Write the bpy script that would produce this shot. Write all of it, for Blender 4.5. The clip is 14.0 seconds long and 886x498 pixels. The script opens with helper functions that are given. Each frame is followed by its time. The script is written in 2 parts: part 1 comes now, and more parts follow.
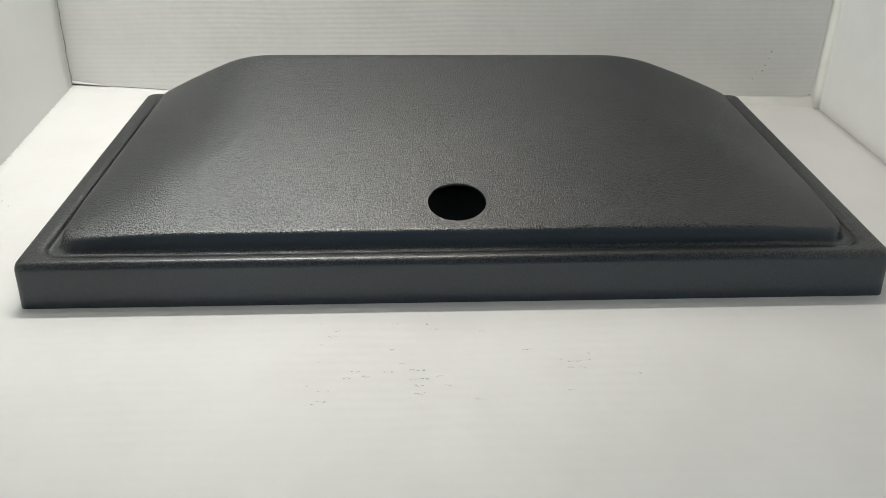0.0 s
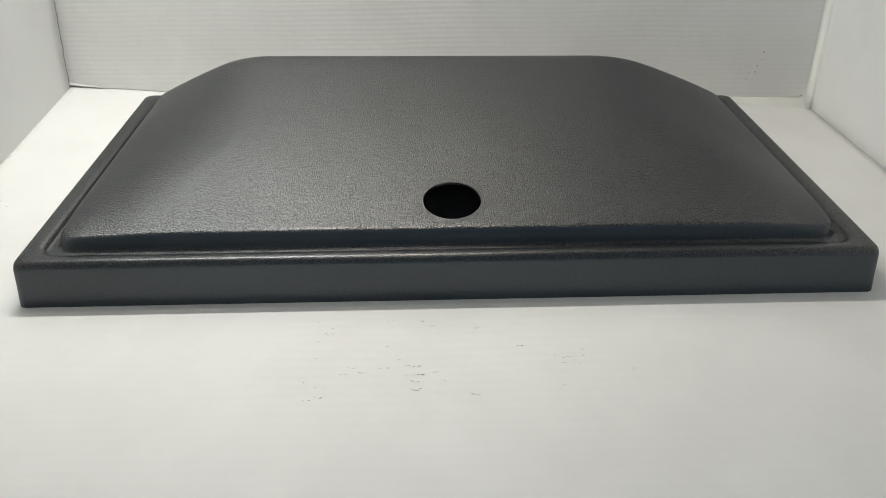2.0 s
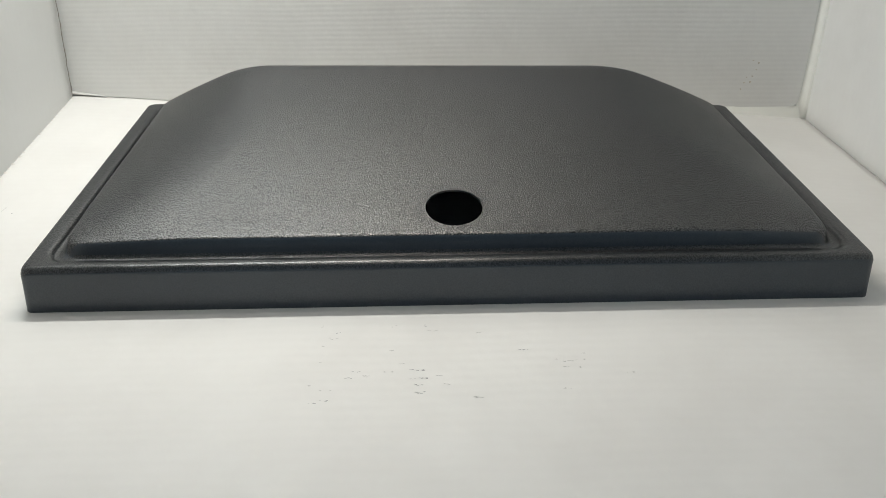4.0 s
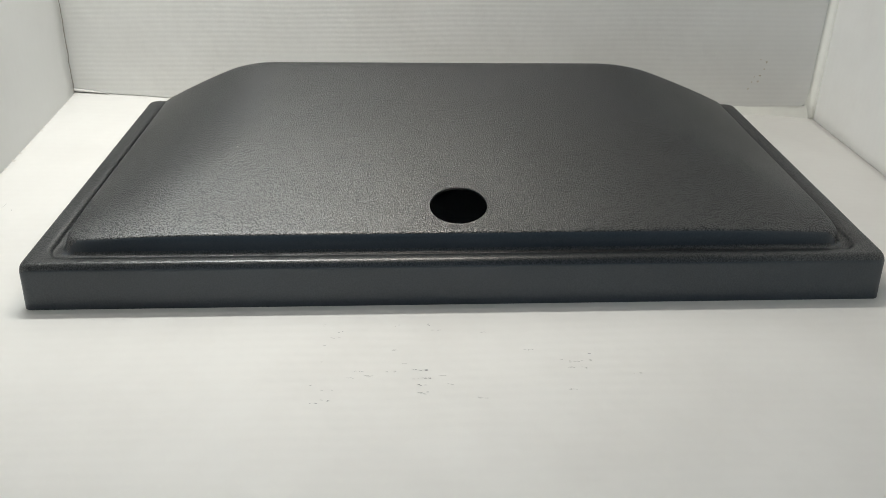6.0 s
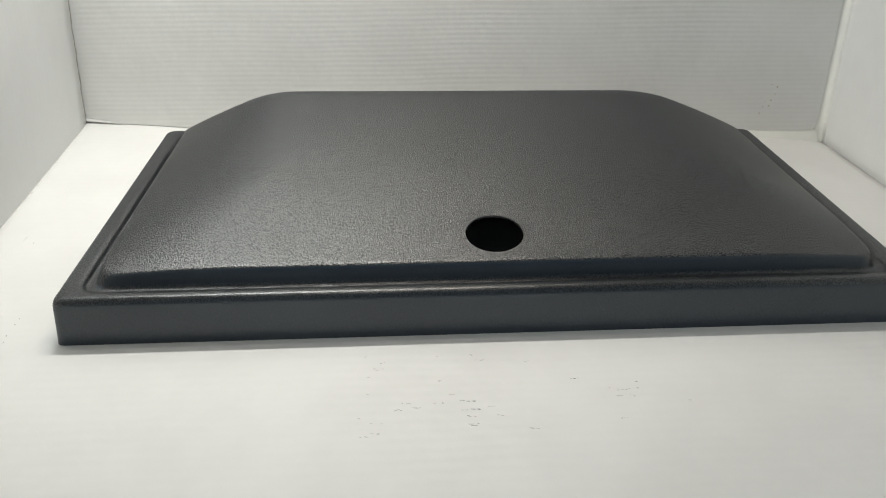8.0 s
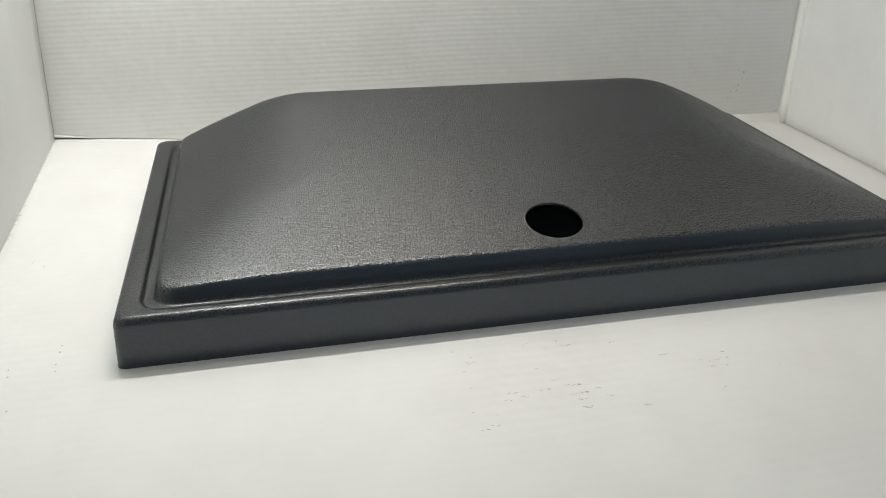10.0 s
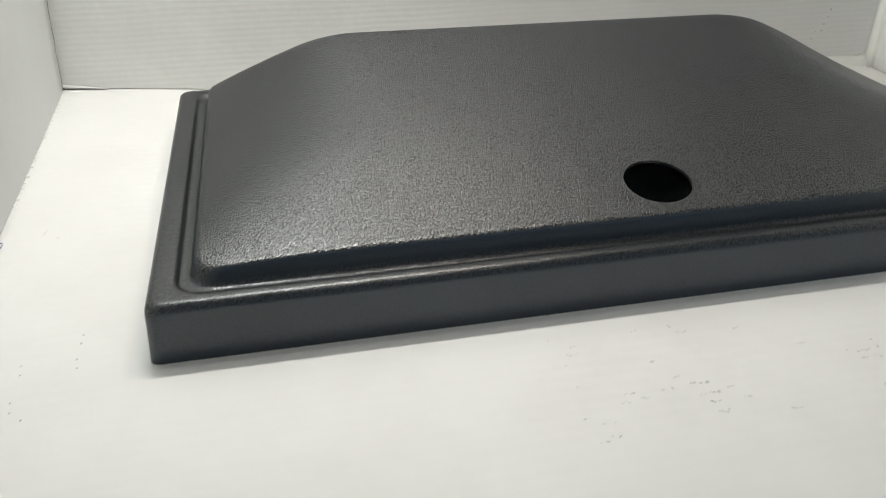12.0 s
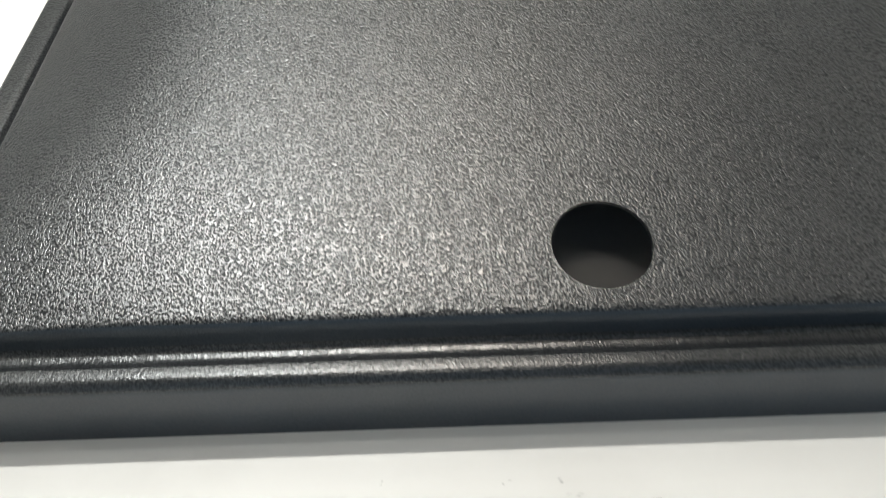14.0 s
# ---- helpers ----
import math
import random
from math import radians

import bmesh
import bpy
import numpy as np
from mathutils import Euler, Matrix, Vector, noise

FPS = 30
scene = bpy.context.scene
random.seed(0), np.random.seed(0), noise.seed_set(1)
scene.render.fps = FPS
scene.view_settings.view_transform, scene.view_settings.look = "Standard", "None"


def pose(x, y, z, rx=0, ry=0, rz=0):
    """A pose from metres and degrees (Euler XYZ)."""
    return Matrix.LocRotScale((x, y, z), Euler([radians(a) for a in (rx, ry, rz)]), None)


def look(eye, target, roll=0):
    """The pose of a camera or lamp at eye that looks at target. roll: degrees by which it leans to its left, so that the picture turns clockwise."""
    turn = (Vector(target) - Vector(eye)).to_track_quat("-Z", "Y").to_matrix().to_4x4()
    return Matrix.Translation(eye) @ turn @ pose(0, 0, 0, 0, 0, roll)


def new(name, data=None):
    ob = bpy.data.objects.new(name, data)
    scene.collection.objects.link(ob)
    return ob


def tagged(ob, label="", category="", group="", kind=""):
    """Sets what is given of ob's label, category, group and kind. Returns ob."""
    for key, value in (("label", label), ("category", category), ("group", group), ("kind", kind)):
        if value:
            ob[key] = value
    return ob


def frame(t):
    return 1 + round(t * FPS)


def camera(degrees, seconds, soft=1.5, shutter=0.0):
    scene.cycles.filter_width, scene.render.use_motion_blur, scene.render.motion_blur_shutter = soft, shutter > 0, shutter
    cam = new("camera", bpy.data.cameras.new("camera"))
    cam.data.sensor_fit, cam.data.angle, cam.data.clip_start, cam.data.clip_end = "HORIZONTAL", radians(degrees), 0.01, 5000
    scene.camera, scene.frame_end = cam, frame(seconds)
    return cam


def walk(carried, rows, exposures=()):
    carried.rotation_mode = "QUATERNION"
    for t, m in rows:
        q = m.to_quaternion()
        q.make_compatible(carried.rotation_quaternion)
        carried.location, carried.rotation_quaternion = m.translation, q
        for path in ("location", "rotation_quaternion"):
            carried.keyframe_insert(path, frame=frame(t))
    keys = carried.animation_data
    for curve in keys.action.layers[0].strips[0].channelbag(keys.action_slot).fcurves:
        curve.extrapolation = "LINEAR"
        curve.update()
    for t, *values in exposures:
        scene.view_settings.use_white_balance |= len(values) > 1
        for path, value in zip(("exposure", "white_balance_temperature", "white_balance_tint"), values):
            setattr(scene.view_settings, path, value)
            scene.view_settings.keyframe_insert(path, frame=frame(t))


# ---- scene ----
cam = camera(56.1, 14.0, soft=0.5, shutter=0.6)
PATH = [
    (0, (0.21305, -0.36298, 0.24203), (0.23986, 1.3677, -0.75997), -0.43),
    (0.5, (0.21178, -0.36334, 0.2415), (0.23722, 1.36827, -0.75894), -0.45),
    (1, (0.21403, -0.36427, 0.24179), (0.23834, 1.36628, -0.76051), -0.56),
    (1.5, (0.21275, -0.36518, 0.24221), (0.24372, 1.36757, -0.7561), -0.45),
    (2, (0.21388, -0.36821, 0.24163), (0.24776, 1.36661, -0.75297), -0.48),
    (2.5, (0.21272, -0.37428, 0.24229), (0.25013, 1.36576, -0.74303), -0.43),
    (3, (0.21148, -0.3777, 0.24325), (0.25486, 1.36581, -0.73566), -0.39),
    (5.5, (0.2075, -0.36977, 0.24077), (0.25558, 1.37774, -0.73077), -0.00),
    (6, (0.2089, -0.37018, 0.23847), (0.25012, 1.37837, -0.73151), -0.05),
    (6.5, (0.21163, -0.36976, 0.23654), (0.24213, 1.38168, -0.72862), -0.13),
    (7, (0.21666, -0.36992, 0.23183), (0.22559, 1.39027, -0.71773), -0.21),
    (7.5, (0.21156, -0.36528, 0.23205), (0.22444, 1.40546, -0.69762), -0.13),
    (8, (0.17856, -0.36582, 0.23975), (0.26745, 1.40807, -0.6797), -0.09),
    (8.2, (0.16969, -0.36707, 0.24038), (0.29872, 1.407, -0.67397), -0.06),
    (10.3, (0.0693, -0.34384, 0.22104), (0.47801, 1.39932, -0.67022), 0.31),
    (10.5, (0.06266, -0.3362, 0.21298), (0.48672, 1.40471, -0.67549), 0.41),
    (11, (0.04228, -0.31014, 0.20824), (0.47038, 1.42526, -0.68904), 0.38),
    (11.5, (0.04553, -0.29389, 0.19023), (0.44702, 1.43162, -0.73789), -0.03),
    (12, (0.05874, -0.28194, 0.20374), (0.41132, 1.41569, -0.79314), -0.44),
    (12.5, (0.10234, -0.24308, 0.22928), (0.35672, 1.36829, -0.92777), -0.36),
    (13, (0.15441, -0.18405, 0.22834), (0.33216, 1.32271, -1.07476), 0.54),
    (13.5, (0.1782, -0.15919, 0.22646), (0.22898, 1.2365, -1.20513), -1.78),
    (14, (0.17474, -0.13788, 0.22541), (0.19701, 1.2369, -1.227), -1.13),
]
walk(cam, [(t, look(eye, target, roll)) for t, eye, target, roll in PATH], exposures=[(0, 0.0), (12.3, 0.0), (13.0, 0.30), (14.0, 0.30)])

# ---- world and lights ----
# A white cardboard photo box in a dim room, lit by LED bars along its top.
world = bpy.data.worlds.new("world")
scene.world = world
world.use_nodes = True
world.node_tree.nodes["Background"].inputs[0].default_value = (0.64, 0.83, 1.0, 1)
world.node_tree.nodes["Background"].inputs[1].default_value = 0.19

BOX_L, BOX_R, BOX_BACK, BOX_FRONT, BOX_TOP = -0.085, 0.5415, 0.320, -0.30, 0.46


def led_bar(y, x0, x1, watts, colour):
    data = bpy.data.lights.new("led_bar", "AREA")
    data.shape, data.size, data.size_y = "RECTANGLE", x1 - x0, 0.012
    data.energy, data.color = watts, colour
    ob = new("led_bar", data)
    ob.matrix_world = pose((x0 + x1) / 2, y, BOX_TOP - 0.012)
    return ob


# Three bars over the back half, each of a cool and a warm module, and a small lamp over the front.
for y, watts in ((0.085, 0.09), (0.172, 0.80), (0.295, 0.07)):
    led_bar(y, -0.03, 0.09, watts * 1.15, (0.955, 1.0, 0.985))
    led_bar(y, 0.09, 0.26, watts * 0.86, (1.0, 0.92, 0.82))
front_lamp = bpy.data.lights.new("front_lamp", "AREA")
front_lamp.shape, front_lamp.size, front_lamp.size_y, front_lamp.energy, front_lamp.color = "RECTANGLE", 0.10, 0.06, 0.12, (1.0, 0.95, 0.88)
new("front_lamp", front_lamp).matrix_world = pose(0.155, -0.10, BOX_TOP - 0.012)

# Cool daylight from a window of the room, in front of the box and to its west.
window = bpy.data.lights.new("window_light", "AREA")
window.shape, window.size, window.size_y, window.energy, window.color = "RECTANGLE", 1.0, 1.1, 6.4, (0.64, 0.85, 1.0)
new("window_light", window).matrix_world = look((-1.3, -1.7, 0.25), (0.1, 0.0, 0.1))


# ---- materials ----
def material(name):
    m = bpy.data.materials.new(name)
    m.use_nodes = True
    return m, m.node_tree.nodes, m.node_tree.links, m.node_tree.nodes["Principled BSDF"]


def noise_node(nodes, links, where, scale, detail=3.0, rough=0.55, stretch=None):
    n = nodes.new("ShaderNodeTexNoise")
    n.inputs["Scale"].default_value, n.inputs["Detail"].default_value, n.inputs["Roughness"].default_value = scale, detail, rough
    if stretch:
        mp = nodes.new("ShaderNodeMapping")
        mp.inputs["Scale"].default_value = stretch
        links.new(where, mp.inputs["Vector"])
        where = mp.outputs["Vector"]
    links.new(where, n.inputs["Vector"])
    return n


def ramp(nodes, links, src, stops):
    r = nodes.new("ShaderNodeValToRGB")
    for k, (p, c) in enumerate(stops):
        e = r.color_ramp.elements[k] if k < 2 else r.color_ramp.elements.new(p)
        e.position, e.color = p, (*c, 1)
    links.new(src, r.inputs["Fac"])
    return r


def math_node(nodes, links, op, a, b):
    n = nodes.new("ShaderNodeMath")
    n.operation = op
    for k, v in enumerate((a, b)):
        if isinstance(v, (int, float)):
            n.inputs[k].default_value = v
        else:
            links.new(v, n.inputs[k])
    return n.outputs[0]


def bump(nodes, links, height, strength, distance, before=None):
    b = nodes.new("ShaderNodeBump")
    b.inputs["Strength"].default_value, b.inputs["Distance"].default_value = strength, distance
    links.new(height, b.inputs["Height"])
    if before:
        links.new(before, b.inputs["Normal"])
    return b.outputs["Normal"]


def plastic(name, low, high, depth, base=(0.0122, 0.0138, 0.0155)):
    """Black moulded plastic with a haircell grain of about a millimetre; low, high: the gloss in the grain's pits and on its crests."""
    m, nodes, links, p = material(name)
    at = nodes.new("ShaderNodeTexCoord").outputs["Object"]
    # The grain's height is taken at four points a little apart, and its slope tilts the normal.
    wob = noise_node(nodes, links, at, 160, 2)
    mix = nodes.new("ShaderNodeMixRGB")
    mix.blend_type, mix.inputs["Fac"].default_value = "ADD", 0.0022
    links.new(at, mix.inputs[1]), links.new(wob.outputs["Color"], mix.inputs[2])
    step = 0.00016

    def grain(dx, dy, dz):
        off = nodes.new("ShaderNodeVectorMath")
        off.operation, off.inputs[1].default_value = "ADD", (dx, dy, dz)
        links.new(mix.outputs[0], off.inputs[0])
        n = noise_node(nodes, links, off.outputs[0], 1400, 1.0, 0.5, (1.0, 0.74, 1.0))
        r = nodes.new("ShaderNodeMapRange")
        r.interpolation_type = "SMOOTHSTEP"
        r.inputs["From Min"].default_value, r.inputs["From Max"].default_value = 0.30, 0.70
        links.new(n.outputs["Fac"], r.inputs["Value"])
        return r.outputs["Result"]

    mid = grain(0, 0, 0)
    comb = nodes.new("ShaderNodeCombineXYZ")
    for k, d in enumerate(((step, 0, 0), (0, step, 0), (0, 0, step))):
        links.new(math_node(nodes, links, "MULTIPLY", math_node(nodes, links, "SUBTRACT", mid, grain(*d)), depth / step), comb.inputs[k])
    tilt = nodes.new("ShaderNodeVectorMath")
    tilt.operation = "ADD"
    links.new(nodes.new("ShaderNodeNewGeometry").outputs["Normal"], tilt.inputs[0]), links.new(comb.outputs[0], tilt.inputs[1])
    unit = nodes.new("ShaderNodeVectorMath")
    unit.operation = "NORMALIZE"
    links.new(tilt.outputs[0], unit.inputs[0])
    links.new(unit.outputs[0], p.inputs["Normal"])
    tone = noise_node(nodes, links, at, 14, 4)
    links.new(ramp(nodes, links, tone.outputs["Fac"], [(0.3, base), (0.7, tuple(v * 1.27 for v in base))]).outputs["Color"], p.inputs["Base Color"])
    rough = noise_node(nodes, links, at, 30, 4)
    links.new(ramp(nodes, links, rough.outputs["Fac"], [(0.3, (0.278,) * 3), (0.7, (0.30,) * 3)]).outputs["Color"], p.inputs["Roughness"])
    gloss = nodes.new("ShaderNodeMapRange")
    gloss.inputs["To Min"].default_value, gloss.inputs["To Max"].default_value = low, high
    links.new(mid, gloss.inputs["Value"])
    # Seen at a slant, the grain hides its own glossy crests from the light.
    slant = nodes.new("ShaderNodeLayerWeight")
    mask = nodes.new("ShaderNodeMapRange")
    mask.inputs["From Min"].default_value, mask.inputs["From Max"].default_value = 0.40, 0.76
    mask.inputs["To Min"].default_value, mask.inputs["To Max"].default_value = 1.0, 0.30
    links.new(slant.outputs["Facing"], mask.inputs["Value"])
    links.new(math_node(nodes, links, "MULTIPLY", gloss.outputs["Result"], mask.outputs["Result"]), p.inputs["Specular IOR Level"])
    return m


def cardboard(name, axis, base=(0.80, 0.79, 0.765), strength=0.055, flute=0.0066, valley_shade=0.02):
    """White corrugated board whose flutes show as faint bands across the given axis."""
    m, nodes, links, p = material(name)
    at = nodes.new("ShaderNodeTexCoord").outputs["Object"]
    sep = nodes.new("ShaderNodeSeparateXYZ")
    links.new(at, sep.inputs[0])
    drift = noise_node(nodes, links, at, 7, 2)
    along = math_node(nodes, links, "ADD", sep.outputs[axis], math_node(nodes, links, "MULTIPLY", drift.outputs["Fac"], 0.006))
    wave = math_node(nodes, links, "SINE", math_node(nodes, links, "MULTIPLY", along, 2 * math.pi / flute), 0.0)
    patch = noise_node(nodes, links, at, 9, 3)
    height = math_node(nodes, links, "MULTIPLY", wave, patch.outputs["Fac"])
    n1 = bump(nodes, links, height, strength, 0.00045)
    fibre = noise_node(nodes, links, at, 700, 4, 0.6)
    dent = noise_node(nodes, links, at, 24, 3, 0.5)
    n2 = bump(nodes, links, dent.outputs["Fac"], 0.25, 0.003, n1)
    links.new(bump(nodes, links, fibre.outputs["Fac"], 0.25, 0.00012, n2), p.inputs["Normal"])
    stain = noise_node(nodes, links, at, 11, 6, 0.62)
    dark = tuple(v * k for v, k in zip(base, (0.935, 0.93, 0.925)))
    col = ramp(nodes, links, stain.outputs["Fac"], [(0.32, dark), (0.62, base)])
    # The valleys between the flutes are painted darker, standing for their shading.
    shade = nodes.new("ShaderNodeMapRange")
    shade.inputs["From Min"].default_value, shade.inputs["To Min"].default_value, shade.inputs["To Max"].default_value = -1.0, 1.0 - valley_shade, 1.0
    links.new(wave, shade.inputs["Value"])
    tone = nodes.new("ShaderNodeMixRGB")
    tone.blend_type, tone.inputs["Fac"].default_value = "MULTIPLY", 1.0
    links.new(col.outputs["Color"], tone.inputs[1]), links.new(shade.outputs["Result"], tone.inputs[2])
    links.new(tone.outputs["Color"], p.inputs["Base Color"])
    p.inputs["Roughness"].default_value = 0.62
    p.inputs["Specular IOR Level"].default_value = 0.3
    return m


def plain(name, colour, rough=0.7, vary=0.12, scale=40):
    m, nodes, links, p = material(name)
    at = nodes.new("ShaderNodeTexCoord").outputs["Object"]
    n = noise_node(nodes, links, at, scale, 4)
    lo, hi = tuple(v * (1 - vary) for v in colour), tuple(min(1, v * (1 + vary)) for v in colour)
    links.new(ramp(nodes, links, n.outputs["Fac"], [(0.3, lo), (0.7, hi)]).outputs["Color"], p.inputs["Base Color"])
    p.inputs["Roughness"].default_value = rough
    return m


PLASTIC = plastic("black_haircell_plastic", 0.30, 1.72, 0.000138)
RIM_PLASTIC = plastic("black_stretched_plastic", 0.60, 1.40, 0.000062)
# Same black plastic, base lifted and bluer to stand for cool front light.
WALL_PLASTIC = plastic("cool_lit_drawn_plastic", 0.62, 0.80, 0.000024, (0.0225, 0.0310, 0.0405))
BOARD_Y = cardboard("white_board_floor", 1, valley_shade=0.006)
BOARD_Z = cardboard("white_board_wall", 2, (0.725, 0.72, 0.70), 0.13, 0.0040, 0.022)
BOARD_SIDE = cardboard("white_board_side", 1, (0.79, 0.79, 0.775), 0.04, valley_shade=0.004)
# West copy of the white side board, base darkened against the lamps' excess light.
BOARD_WEST = cardboard("white_board_side_dimmed", 1, (0.645, 0.655, 0.645), 0.04, valley_shade=0.004)
CARTON = plain("white_carton", (0.90, 0.895, 0.84), 0.6, 0.03, 60)
TORN = plain("torn_paper", (0.74, 0.72, 0.68), 0.9, 0.1, 300)
GAP_SHADOW = plain("gap_shadow_dark", (0.30, 0.28, 0.25), 0.95, 0.3, 200)
SCUFF = plain("grey_scuff", (0.36, 0.36, 0.36), 0.9, 0.3, 500)
RUB = plain("pale_rub", (0.57, 0.56, 0.54), 0.9, 0.2, 500)
INK = plain("blue_ink", (0.07, 0.07, 0.16), 0.8, 0.2, 300)
TABLE = plain("table_top", (0.30, 0.27, 0.24), 0.5, 0.15, 12)
DUST = plain("pale_dust", (0.5, 0.5, 0.48), 0.9, 0.1, 500)


# ---- building helpers ----
def mesh_object(name, verts, faces, mat, parent=None, smooth=False, label="", kind=""):
    me = bpy.data.meshes.new(name)
    me.from_pydata([tuple(v) for v in verts], [], [tuple(q) for q in faces])
    me.materials.append(mat)
    if smooth:
        me.polygons.foreach_set("use_smooth", [True] * len(me.polygons))
    me.update()
    ob = new(name, me)
    if parent:
        ob.parent = parent
    return tagged(ob, label=label, kind=kind)


def sheet(grid_u, grid_v, place, thick):
    """A closed slab: place(u, v) gives a point of its upper face, thick the offset to the lower one."""
    nu, nv = len(grid_u), len(grid_v)
    top = [Vector(place(u, v)) for v in grid_v for u in grid_u]
    verts = top + [p + Vector(thick) for p in top]
    n, faces = nu * nv, []
    for j in range(nv - 1):
        for i in range(nu - 1):
            a = j * nu + i
            faces += [(a, a + 1, a + nu + 1, a + nu), (n + a, n + a + nu, n + a + nu + 1, n + a + 1)]
    ring = [i for i in range(nu)] + [j * nu + nu - 1 for j in range(1, nv)] + [(nv - 1) * nu + i for i in range(nu - 2, -1, -1)] + [j * nu for j in range(nv - 2, 0, -1)]
    for a, b in zip(ring, ring[1:] + ring[:1]):
        faces.append((a, n + a, n + b, b))
    return verts, faces


def span(a, b, n):
    return [a + (b - a) * k / (n - 1) for k in range(n)]


# ---- the photo box ----
def floor_z(x, y):
    """The board of the floor lies flat in front and twists towards the back: curled up at the west edge, sunk at the east one."""
    g = max(0.0, (y - 0.055) / 0.259)
    g = g * g / (g + 0.12) * 1.12 if g > 0 else 0.0
    s = 0.0040 - 0.0155 * x
    if x < 0.03:
        s += 0.0097 * ((0.03 - x) / 0.115) ** 0.5
    east = 0.0064 * min(1.3, (x - 0.45) / 0.094) * min(1.0, max(0.0, (y + 0.06) / 0.2)) if x > 0.45 else 0.0
    return s * g - east


v, q = sheet(span(BOX_L - 0.004, BOX_R + 0.004, 64), span(BOX_FRONT, BOX_BACK + 0.004, 50), lambda x, y: (x, y, floor_z(x, y)), (0, 0, -0.0032))
floor = mesh_object("floor", v, q, BOARD_Y, smooth=True, label="white corrugated cardboard floor sheet with scuffs", kind="structure")

# West wall: its far edge was cut by hand and wanders a little.
def west_wall(y, z):
    lean = 0.0065 * z / 0.1
    bulge = 0.0012 * math.sin(9 * y + 14 * z)
    far = (y - BOX_FRONT) / (0.3080 - BOX_FRONT)
    wander = 0.0022 * noise.noise((z * 42, 3.1, 0.2)) + 0.0012 * noise.noise((z * 190, 1.7, 5.2))
    return (BOX_L + lean * far + bulge * 0.5, y + wander * max(0, far) ** 6, z)


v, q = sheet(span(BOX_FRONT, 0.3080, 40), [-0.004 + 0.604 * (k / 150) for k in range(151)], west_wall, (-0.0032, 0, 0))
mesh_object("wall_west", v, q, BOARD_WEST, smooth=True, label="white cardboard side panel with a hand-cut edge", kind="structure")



def gap_shadow_strip(s, z):
    """A ragged dark strip along that far edge, painted for the gap's shadow."""
    x, y, _ = west_wall(0.3080, z)
    wide = 0.0019 + 0.0009 * noise.noise((z * 75, 8.3, 2.2)) + 0.0006 * noise.noise((z * 260, 2.9, 7.7))
    return (x - 0.0002, y + 0.0001 + s * wide, z)


v, q = sheet(span(0, 1, 3), [0.010 + 0.44 * (k / 180) for k in range(181)], gap_shadow_strip, (-0.0026, 0, 0))
mesh_object("gap_shadow_strip", v, q, GAP_SHADOW, bpy.data.objects["wall_west"], label="ragged dark strip standing for the gap shadow behind the cut board")

v, q = sheet(span(BOX_FRONT, BOX_BACK + 0.003, 24), span(-0.02, BOX_TOP, 24), lambda y, z: (BOX_R + 0.001 * math.sin(8 * y + 6 * z), y, z), (0.0032, 0, 0))
mesh_object("wall_east", v, q, BOARD_SIDE, smooth=True, label="white cardboard side of the box", kind="structure")
v, q = sheet(span(BOX_L - 0.01, BOX_R + 0.003, 8), span(-0.025, BOX_TOP, 8), lambda x, z: (x, BOX_BACK, z), (0, 0.0032, 0))
mesh_object("wall_north", v, q, CARTON, label="white back of the carton", kind="structure")
# Unseen top, added in grey to keep bounced light off the cover.
v, q = sheet(span(BOX_L - 0.01, BOX_R + 0.01, 4), span(BOX_FRONT, BOX_BACK + 0.01, 4), lambda x, y: (x, y, BOX_TOP), (0, 0, 0.0032))
mesh_object("unseen_top", v, q, plain("bounce_damping_grey", (0.32, 0.31, 0.30), 0.8, 0.1, 30), label="unseen grey top added over the box to damp bounced light", kind="structure")


def panel_y(x):
    return 0.3125 - 0.0165 * (x + 0.085)


def back_panel():
    """The loose corrugated insert in front of the carton's back, with a rounded lower east corner and a crushed lower edge."""
    x0, x1, z1, rad = -0.092, 0.5345, BOX_TOP - 0.002, 0.006
    outline = []
    for x in span(x0, x1 - rad, 60):
        outline.append((x, max(floor_z(x, panel_y(x)) + 0.0007, 0.0004)))
    for k in range(1, 7):
        a = -math.pi / 2 + math.pi / 2 * k / 6
        outline.append((x1 - rad + rad * math.cos(a), 0.0004 + rad + rad * math.sin(a)))
    for z in span(0.02, z1, 50):
        outline.append((x1 + 0.0007 * noise.noise((z * 60, 9.0, 1.0)) + 0.0005, z))
    outline += [(x0, z1)]
    bm = bmesh.new()
    front = [bm.verts.new((x, panel_y(x), z)) for x, z in outline]
    back = [bm.verts.new((x, panel_y(x) + 0.003, z)) for x, z in outline]
    bm.faces.new(front)
    bm.faces.new(back[::-1])
    for i in range(len(front)):
        j = (i + 1) % len(front)
        bm.faces.new((front[j], front[i], back[i], back[j]))
    bmesh.ops.triangulate(bm, faces=[fc for fc in bm.faces if len(fc.verts) > 4])
    me = bpy.data.meshes.new("back_panel")
    bm.to_mesh(me), bm.free()
    me.materials.append(BOARD_Z)
    return tagged(new("back_panel", me), "white corrugated cardboard panel standing against the back", "cardboard panel")


panel = back_panel()
# The crushed, folded lower edge of that panel, beside the west wall.
v, q = sheet(span(-0.0845, -0.056, 24), span(0, 1, 6),
             lambda x, s: (x, panel_y(x) - 0.0005 - 0.0014 * math.sin(math.pi * s), floor_z(x, panel_y(x)) + 0.0009 + s * max(0.0002, 0.0030 - 0.10 * (x + 0.0845))), (0, 0.0003, 0))
mesh_object("folded_edge", v, q, BOARD_Z, panel, True, "crushed paper fold along the lower edge")
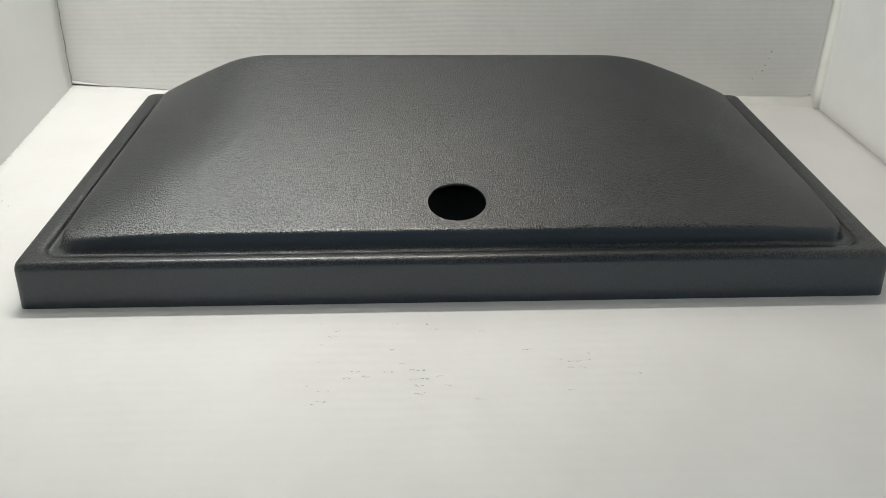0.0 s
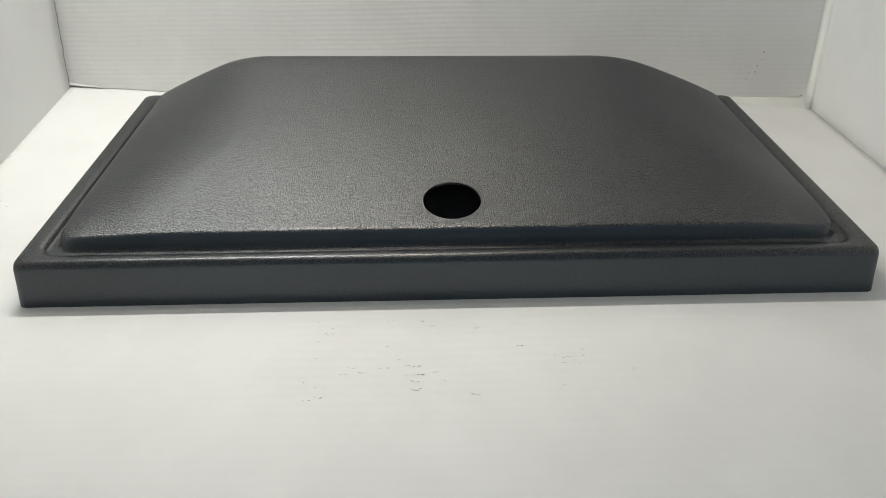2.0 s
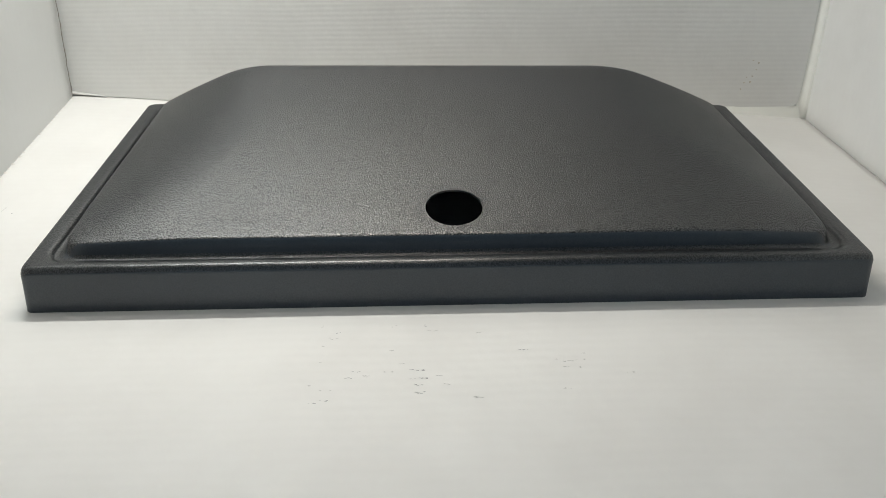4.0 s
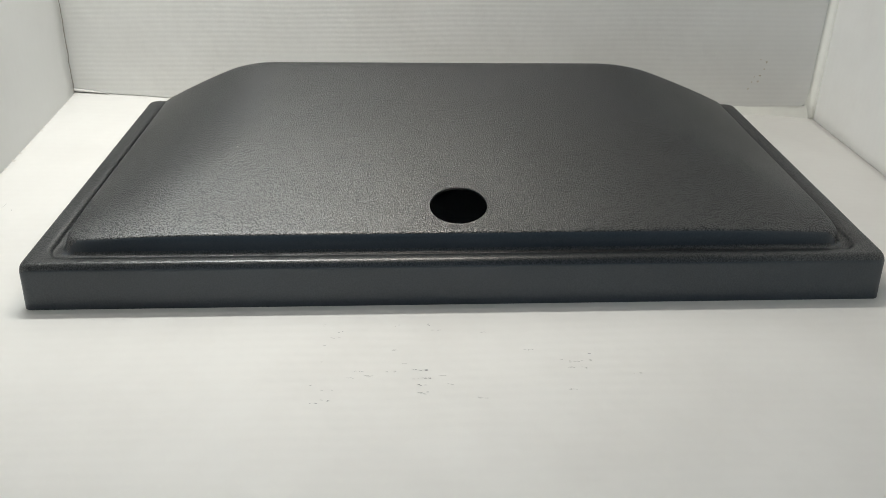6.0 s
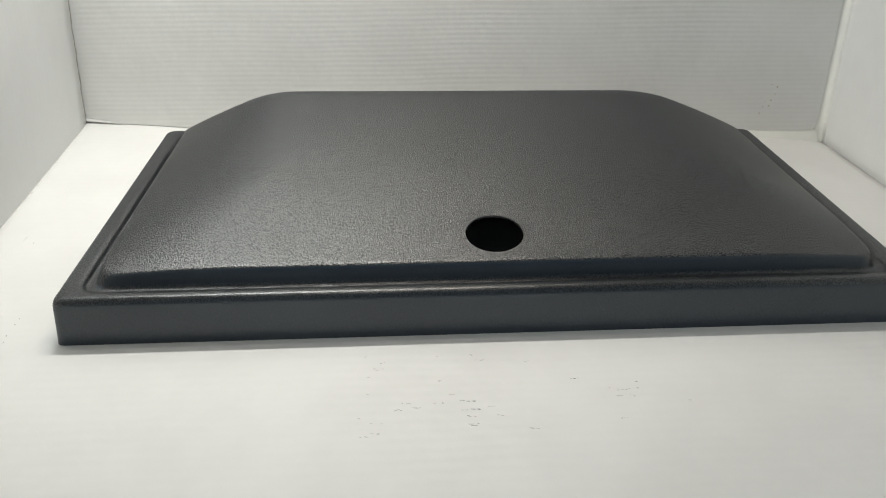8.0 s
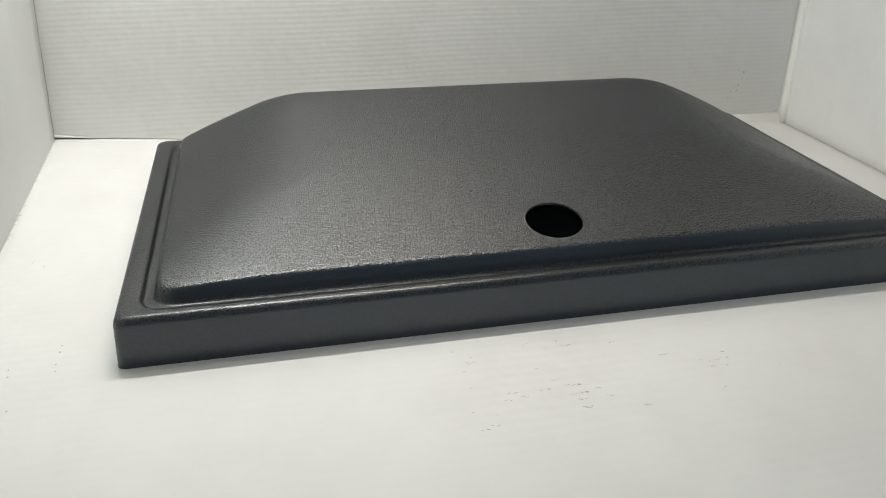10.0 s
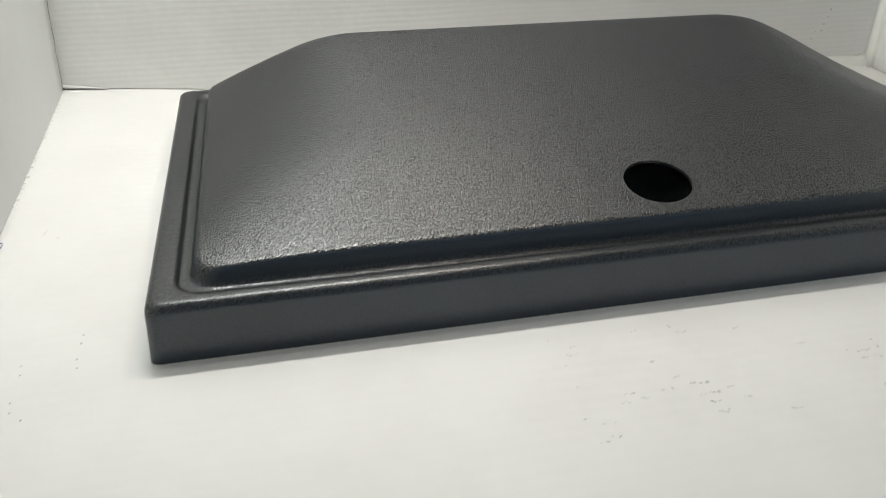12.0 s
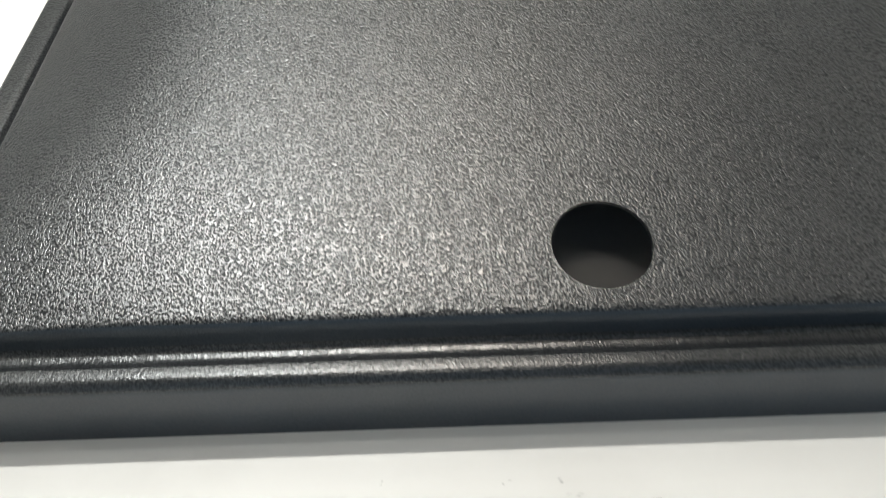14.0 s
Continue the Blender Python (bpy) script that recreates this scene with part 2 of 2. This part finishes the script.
# White tape closes the gap between that panel, the floor and the east wall.
v, q = sheet(span(0.40, 0.5410, 30), span(0, 1, 4), lambda x, s: (x, 0.3016 + 0.0016 * s, floor_z(x, 0.301) - 0.0008 + s * (0.0016 - floor_z(x, 0.301))), (0, 0.004, 0))
mesh_object("floor_tape", v, q, CARTON, label="white tape along the foot of the back panel", kind="structure")


def corner_tape(s, z):
    fold = 0.0010 * math.exp(-((s - 0.75) / 0.16) ** 2)
    return (0.5335 + 0.0088 * s, 0.3032 - 0.0042 * s * s - fold, z)


v, q = sheet(span(0, 1, 31), span(-0.014, BOX_TOP - 0.002, 20), corner_tape, (0.002, 0.006, 0))
mesh_object("corner_tape", v, q, CARTON, smooth=True, label="white folded tape in the corner of the box", kind="structure")


# ---- the moulded cover ----
W, D, FLANGE, SLOPE, SIDE = 0.450, 0.2475, 0.0262, 0.227, 0.003


def smin(a, b, k):
    h = max(k - abs(a - b), 0.0) / k
    return min(a, b) - h * h * k * 0.25


def dome(x, y):
    front = 0.0345 + SLOPE * (y - 0.020)
    side = min(x, W - x)
    # The flanks fan out: narrow beside the front corners, wide and steep at the back.
    hip = smin(0.028 + 0.62 * max(0.0, y - 0.022), 0.090 if x < W / 2 else 0.103, 0.02)
    flank = 0.0335 + max(0.0012, front - 0.0335) * (side - 0.016 - SIDE) / (hip - 0.016 - SIDE)
    rear = 0.031 + 1.10 * (0.2365 - y)
    return smin(smin(front, flank, 0.010), rear, 0.014)


def rounded(inset, radius, n_arc, n_x, n_y):
    """Points round a rounded rectangle, inset from the outline, counter-clockwise."""
    # The flange is wider along the sides than along the front and the back.
    across = inset + SIDE * min(1.0, max(0.0, (inset - 0.0045) / 0.0043))
    x0, x1, y0, y1 = across, W - across, inset, D - inset
    r = max(1e-4, min(radius, (y1 - y0) / 2 - 1e-4))
    pts = []
    corners = ((x1 - r, y0 + r, -90), (x1 - r, y1 - r, 0), (x0 + r, y1 - r, 90), (x0 + r, y0 + r, 180))
    for c, (cx, cy, a0) in enumerate(corners):
        for k in range(n_arc + 1):
            a = radians(a0 + 90 * k / n_arc)
            pts.append((cx + r * math.cos(a), cy + r * math.sin(a)))
        nxt = corners[(c + 1) % 4]
        b0 = radians(nxt[2])
        ex, ey = nxt[0] + r * math.cos(b0), nxt[1] + r * math.sin(b0)
        sx, sy = pts[-1]
        n = n_y if c % 2 == 0 else n_x
        pts += [(sx + (ex - sx) * k / n, sy + (ey - sy) * k / n) for k in range(1, n)]
    return pts


def twist(x, y, z):
    flare = (0.0018 - 0.0006 * z / FLANGE) * max(0.0, 1 - x / 0.05) - 0.0006 * max(0.0, 1 - (W - x) / 0.05)
    return (x - flare, y - 0.0007 * max(0.0, 1 - y / 0.05), z + (0.0040 - 0.0155 * x) * max(0.0, y) / 0.246)


def shell(name, rings, close, parent, mat, drill=None):
    """A thin moulded shell through closed rings of points, with its thickness turned inwards."""
    n = len(rings[0])
    verts = [twist(*p) for ring in rings for p in ring]
    faces = [(k * n + i, k * n + (i + 1) % n, (k + 1) * n + (i + 1) % n, (k + 1) * n + i) for k in range(len(rings) - 1) for i in range(n)]
    me = bpy.data.meshes.new("raw")
    me.from_pydata(verts, [], faces)
    bm = bmesh.new()
    bm.from_mesh(me)
    bmesh.ops.remove_doubles(bm, verts=bm.verts, dist=0.00025)
    if close:
        bmesh.ops.holes_fill(bm, edges=[e for e in bm.edges if e.is_boundary and e.verts[0].co.z > 0.04], sides=0)
    bmesh.ops.recalc_face_normals(bm, faces=bm.faces)
    if sum(fc.normal.z * fc.calc_area() for fc in bm.faces) < 0:
        bmesh.ops.reverse_faces(bm, faces=bm.faces)
    bm.to_mesh(me), bm.free()
    raw = new("raw", me)
    so = raw.modifiers.new("thickness", "SOLIDIFY")
    so.thickness, so.offset = 0.0014, -1
    if drill:
        bo = raw.modifiers.new("hole", "BOOLEAN")
        bo.operation, bo.solver, bo.object = "DIFFERENCE", "EXACT", drill
    done = bpy.data.meshes.new_from_object(raw.evaluated_get(bpy.context.evaluated_depsgraph_get()))
    bpy.data.objects.remove(raw)
    done.name = name
    done.materials.clear()
    done.materials.append(mat)
    done.polygons.foreach_set("use_smooth", [True] * len(done.polygons))
    done.set_sharp_from_angle(angle=radians(50))
    ob = new(name, done)
    ob.parent = parent
    return ob


def cover():
    n_arc, n_x, n_y = 10, 130, 70
    base = new("moulded_cover")
    # Inset, height and corner radius of each ring from the foot of the skirt to the channel round the dome.
    prof = [(0.0, 0.0, 0.004), (0.0003, 0.010, 0.0045), (0.0006, 0.0215, 0.005)]
    for k in range(1, 9):
        a = radians(90 * k / 8)
        prof.append((0.0006 + 0.0036 * (1 - math.cos(a)), 0.0215 + (FLANGE - 0.0215) * math.sin(a), 0.0055))
    prof += [(0.0068, FLANGE, 0.009), (0.0081, FLANGE - 0.0002, 0.011), (0.0088, FLANGE - 0.0010, 0.0115), (0.0093, FLANGE - 0.0021, 0.0118),
             (0.0100, FLANGE - 0.0027, 0.012), (0.0122, FLANGE - 0.0027, 0.011), (0.0127, FLANGE - 0.0026, 0.011)]
    rim = [[(x, y, z) for x, y in rounded(d, r, n_arc, n_x, n_y)] for d, z, r in prof]
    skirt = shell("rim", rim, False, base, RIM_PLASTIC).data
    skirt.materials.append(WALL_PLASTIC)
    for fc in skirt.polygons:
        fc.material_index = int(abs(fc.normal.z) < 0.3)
    # The dome: its foot, the steep wall, the turn at the top of the wall, then the sloping faces.
    low = FLANGE - 0.0026
    up = [[(x, y, z) for x, y in rounded(d, r, n_arc, n_x, n_y)] for d, z, r in ((0.0126, low, 0.011), (0.0133, low + 0.0001, 0.011), (0.0139, low + 0.0003, 0.0108), (0.0144, low + 0.0007, 0.0105), (0.0148, low + 0.0013, 0.010), (0.0151, low + 0.0021, 0.010))]
    for d, f in ((0.0156, 0.42), (0.0163, 0.76), (0.0170, 0.93), (0.0180, 0.99), (0.0194, 1.0)):
        up.append([(x, y, low + 0.0021 + (dome(x, y) - low - 0.0021) * f) for x, y in rounded(d, 0.010, n_arc, n_x, n_y)])
    steps = 60
    for k in range(1, steps + 1):
        d = 0.0194 + (0.1235 - 0.0194) * (k / steps)
        up.append([(x, y, dome(x, y)) for x, y in rounded(d, 0.010 * (1 - k / steps) + 0.0002, n_arc, n_x, n_y)])
    cut = bmesh.new()
    bmesh.ops.create_cone(cut, cap_ends=True, segments=72, radius1=HOLE_R, radius2=HOLE_R, depth=0.03,
                          matrix=Matrix.Translation((HOLE_X, HOLE_Y, dome(HOLE_X, HOLE_Y))) @ Euler((math.atan(SLOPE), 0, 0)).to_matrix().to_4x4())
    cme = bpy.data.meshes.new("drill")
    cut.to_mesh(cme), cut.free()
    drill = new("drill", cme)
    top = shell("dome", up, True, base, PLASTIC, drill).data
    # The wall at the dome's foot was drawn thin, which smoothed its grain; its bluer base is painted cool light.
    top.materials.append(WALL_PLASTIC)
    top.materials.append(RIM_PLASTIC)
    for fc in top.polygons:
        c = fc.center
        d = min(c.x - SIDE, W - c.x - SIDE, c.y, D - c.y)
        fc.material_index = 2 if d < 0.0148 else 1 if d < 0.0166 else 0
    bpy.data.objects.remove(drill)
    return tagged(base, "black grained plastic cover with a round hole, on white cardboard", "plastic cover")


HOLE_X, HOLE_Y, HOLE_R = 0.2270, 0.0389, 0.0158
cover_ob = cover()



# ---- marks, dirt and dust ----
def flecks(name, spots, place, mat, parent, label, seed):
    """Small ragged flakes at the given spots: (u, v, length, width)."""
    rnd = random.Random(seed)
    verts, faces = [], []
    for u, v, length, width in spots:
        n, base = 9, len(verts)
        turn = rnd.uniform(-0.25, 0.25)
        for k in range(n):
            a = 2 * math.pi * k / n
            r = rnd.uniform(0.55, 1.0)
            du, dv = r * length / 2 * math.cos(a), r * width / 2 * math.sin(a)
            du, dv = du * math.cos(turn) - dv * math.sin(turn), du * math.sin(turn) + dv * math.cos(turn)
            verts.append(place(u + du, v + dv, 0.00012))
        verts.append(place(u, v, 0.00022))
        faces += [(base + k, base + (k + 1) % n, base + n) for k in range(n)]
    return mesh_object(name, verts, faces, mat, parent, label=label, kind="stuff")


def on_floor(x, y, h):
    return (x, y, floor_z(x, y) + h)


def scuffs(centres, seed, long_low, long_high):
    """Each centre is a short scuff: a broken row of thin flakes along the flutes."""
    rnd = random.Random(seed)
    out = []
    for x, y in centres:
        for k in range(rnd.choice((2, 3, 3, 5))):
            out.append((x + rnd.uniform(-0.0026, 0.0026), y + rnd.uniform(-0.0007, 0.0007), rnd.uniform(long_low, long_high), rnd.uniform(0.0003, 0.00062)))
    return out


DARK_SPOTS = [(0.208, -0.057), (0.204, -0.057), (0.208, -0.063), (0.207, -0.068), (0.207, -0.074), (0.285, -0.046), (0.209, -0.020), (0.164, -0.078),
              (0.176, -0.057), (0.173, -0.062), (0.167, -0.025), (0.258, -0.042), (0.159, -0.080)]
PALE_SPOTS = [(0.200, -0.052), (0.195, -0.058), (0.192, -0.058), (0.205, -0.063), (0.181, -0.061), (0.163, -0.030), (0.158, -0.019), (0.159, -0.036),
              (0.161, -0.049), (0.163, -0.071), (0.157, -0.067), (0.191, -0.041), (0.193, -0.020), (0.213, -0.025), (0.219, -0.068), (0.217, -0.062),
              (0.285, -0.051), (0.279, -0.052), (0.283, -0.057), (0.277, -0.057), (0.276, -0.073), (0.306, -0.062), (0.272, -0.051), (0.236, -0.027), (0.233, -0.078)]
WEST_SPOTS = [(-0.052, 0.010), (-0.051, 0.004), (-0.051, -0.013), (-0.050, -0.019), (-0.045, -0.024), (-0.031, 0.027), (-0.031, 0.021), (-0.031, 0.010),
              (-0.030, 0.004), (-0.087, 0.156), (-0.056, 0.114)]
flecks("scuff_marks", scuffs(DARK_SPOTS, 3, 0.0008, 0.0022), on_floor, SCUFF, floor, "short dark scuffs", 5)
flecks("pale_scuff_marks", scuffs(PALE_SPOTS, 4, 0.0007, 0.0024), on_floor, RUB, floor, "faint grey scuffs", 6)
flecks("dirt_specks", [(x, y, 0.0011, 0.0013) for x, y in WEST_SPOTS], on_floor, SCUFF, floor, "small dirt specks", 7)
flecks("scratch", [(-0.063, 0.120, 0.0005, 0.010)], on_floor, RUB, floor, "", 8)
flecks("print_bars", [(-0.0862, 0.1115, 0.0012, 0.0060), (-0.0836, 0.1110, 0.0012, 0.0058), (-0.0815, 0.1105, 0.0011, 0.0056), (-0.0826, 0.1137, 0.0030, 0.0012)],
       on_floor, INK, floor, "blue-black printed bars", 11)
SMUDGES = [(0.494, 0.039, 0.0020, 0.0028), (0.4930, 0.033, 0.0016, 0.0020), (0.4905, 0.0275, 0.0024, 0.0018), (0.486, 0.0265, 0.0012, 0.0016),
           (0.4845, 0.0220, 0.0018, 0.0016), (0.4895, 0.0225, 0.0026, 0.0022), (0.4890, 0.041, 0.0022, 0.0009), (0.4825, 0.016, 0.0014, 0.0030)]
flecks("brown_smudges", SMUDGES, lambda x, z, h: (x, panel_y(x) - h, z), plain("brown_smudge", (0.52, 0.47, 0.39), 0.9, 0.25, 400), panel, "small brown smudges", 12)


def torn_flutes():
    """The floor's cut edge beside the west wall: one little ragged arch of paper for each flute."""
    rnd = random.Random(21)
    verts, faces = [], []
    for k in range(25):
        y = 0.152 + k * 0.0064 + rnd.uniform(-0.0006, 0.0006)
        x, w, r = -0.0842, rnd.uniform(0.0010, 0.0020), rnd.uniform(0.0006, 0.0012)
        base = len(verts)
        for i in range(2):
            xx = x + w * i
            for j in range(7):
                a = math.pi * j / 6
                yy = y + r * math.cos(a)
                verts.append((xx + rnd.uniform(-0.0003, 0.0003), yy, floor_z(xx, yy) + (1.1 - 0.7 * i) * r * math.sin(a) - 0.0001))
        for j in range(6):
            faces.append((base + j, base + j + 1, base + 7 + j + 1, base + 7 + j))
        faces.append(tuple(base + 7 + j for j in range(7)))
    return mesh_object("torn_flutes", verts, faces, TORN, floor, label="row of torn paper flutes along the cut edge", kind="stuff")


torn_flutes()
DUST_SPOTS = [(0.209, 0.170), (0.070, 0.120), (0.098, 0.094), (0.150, 0.150), (0.255, 0.190), (0.345, 0.120), (0.388, 0.080), (0.300, 0.168), (0.180, 0.120),
              (0.040, 0.105), (0.120, 0.185), (0.370, 0.160), (0.410, 0.120)]
rnd = random.Random(31)
more = [(rnd.uniform(0.03, 0.42), rnd.uniform(0.03, 0.18)) for _ in range(40)]
flecks("dust", [(x, y, 0.0007, 0.0008) for x, y in DUST_SPOTS] + [(x, y, 0.00035, 0.0004) for x, y in more if math.hypot(x - HOLE_X, y - HOLE_Y) > 0.018],
       lambda x, y, h: twist(x, y, dome(x, y) + h), DUST, cover_ob, "pale dust specks", 13)


# ---- table under the box ----
v, q = sheet(span(-0.30, 0.76, 4), span(-0.62, 0.50, 4), lambda x, y: (x, y, -0.0165), (0, 0, -0.03))
mesh_object("table_top", v, q, TABLE, label="plain table top under the box", kind="structure")
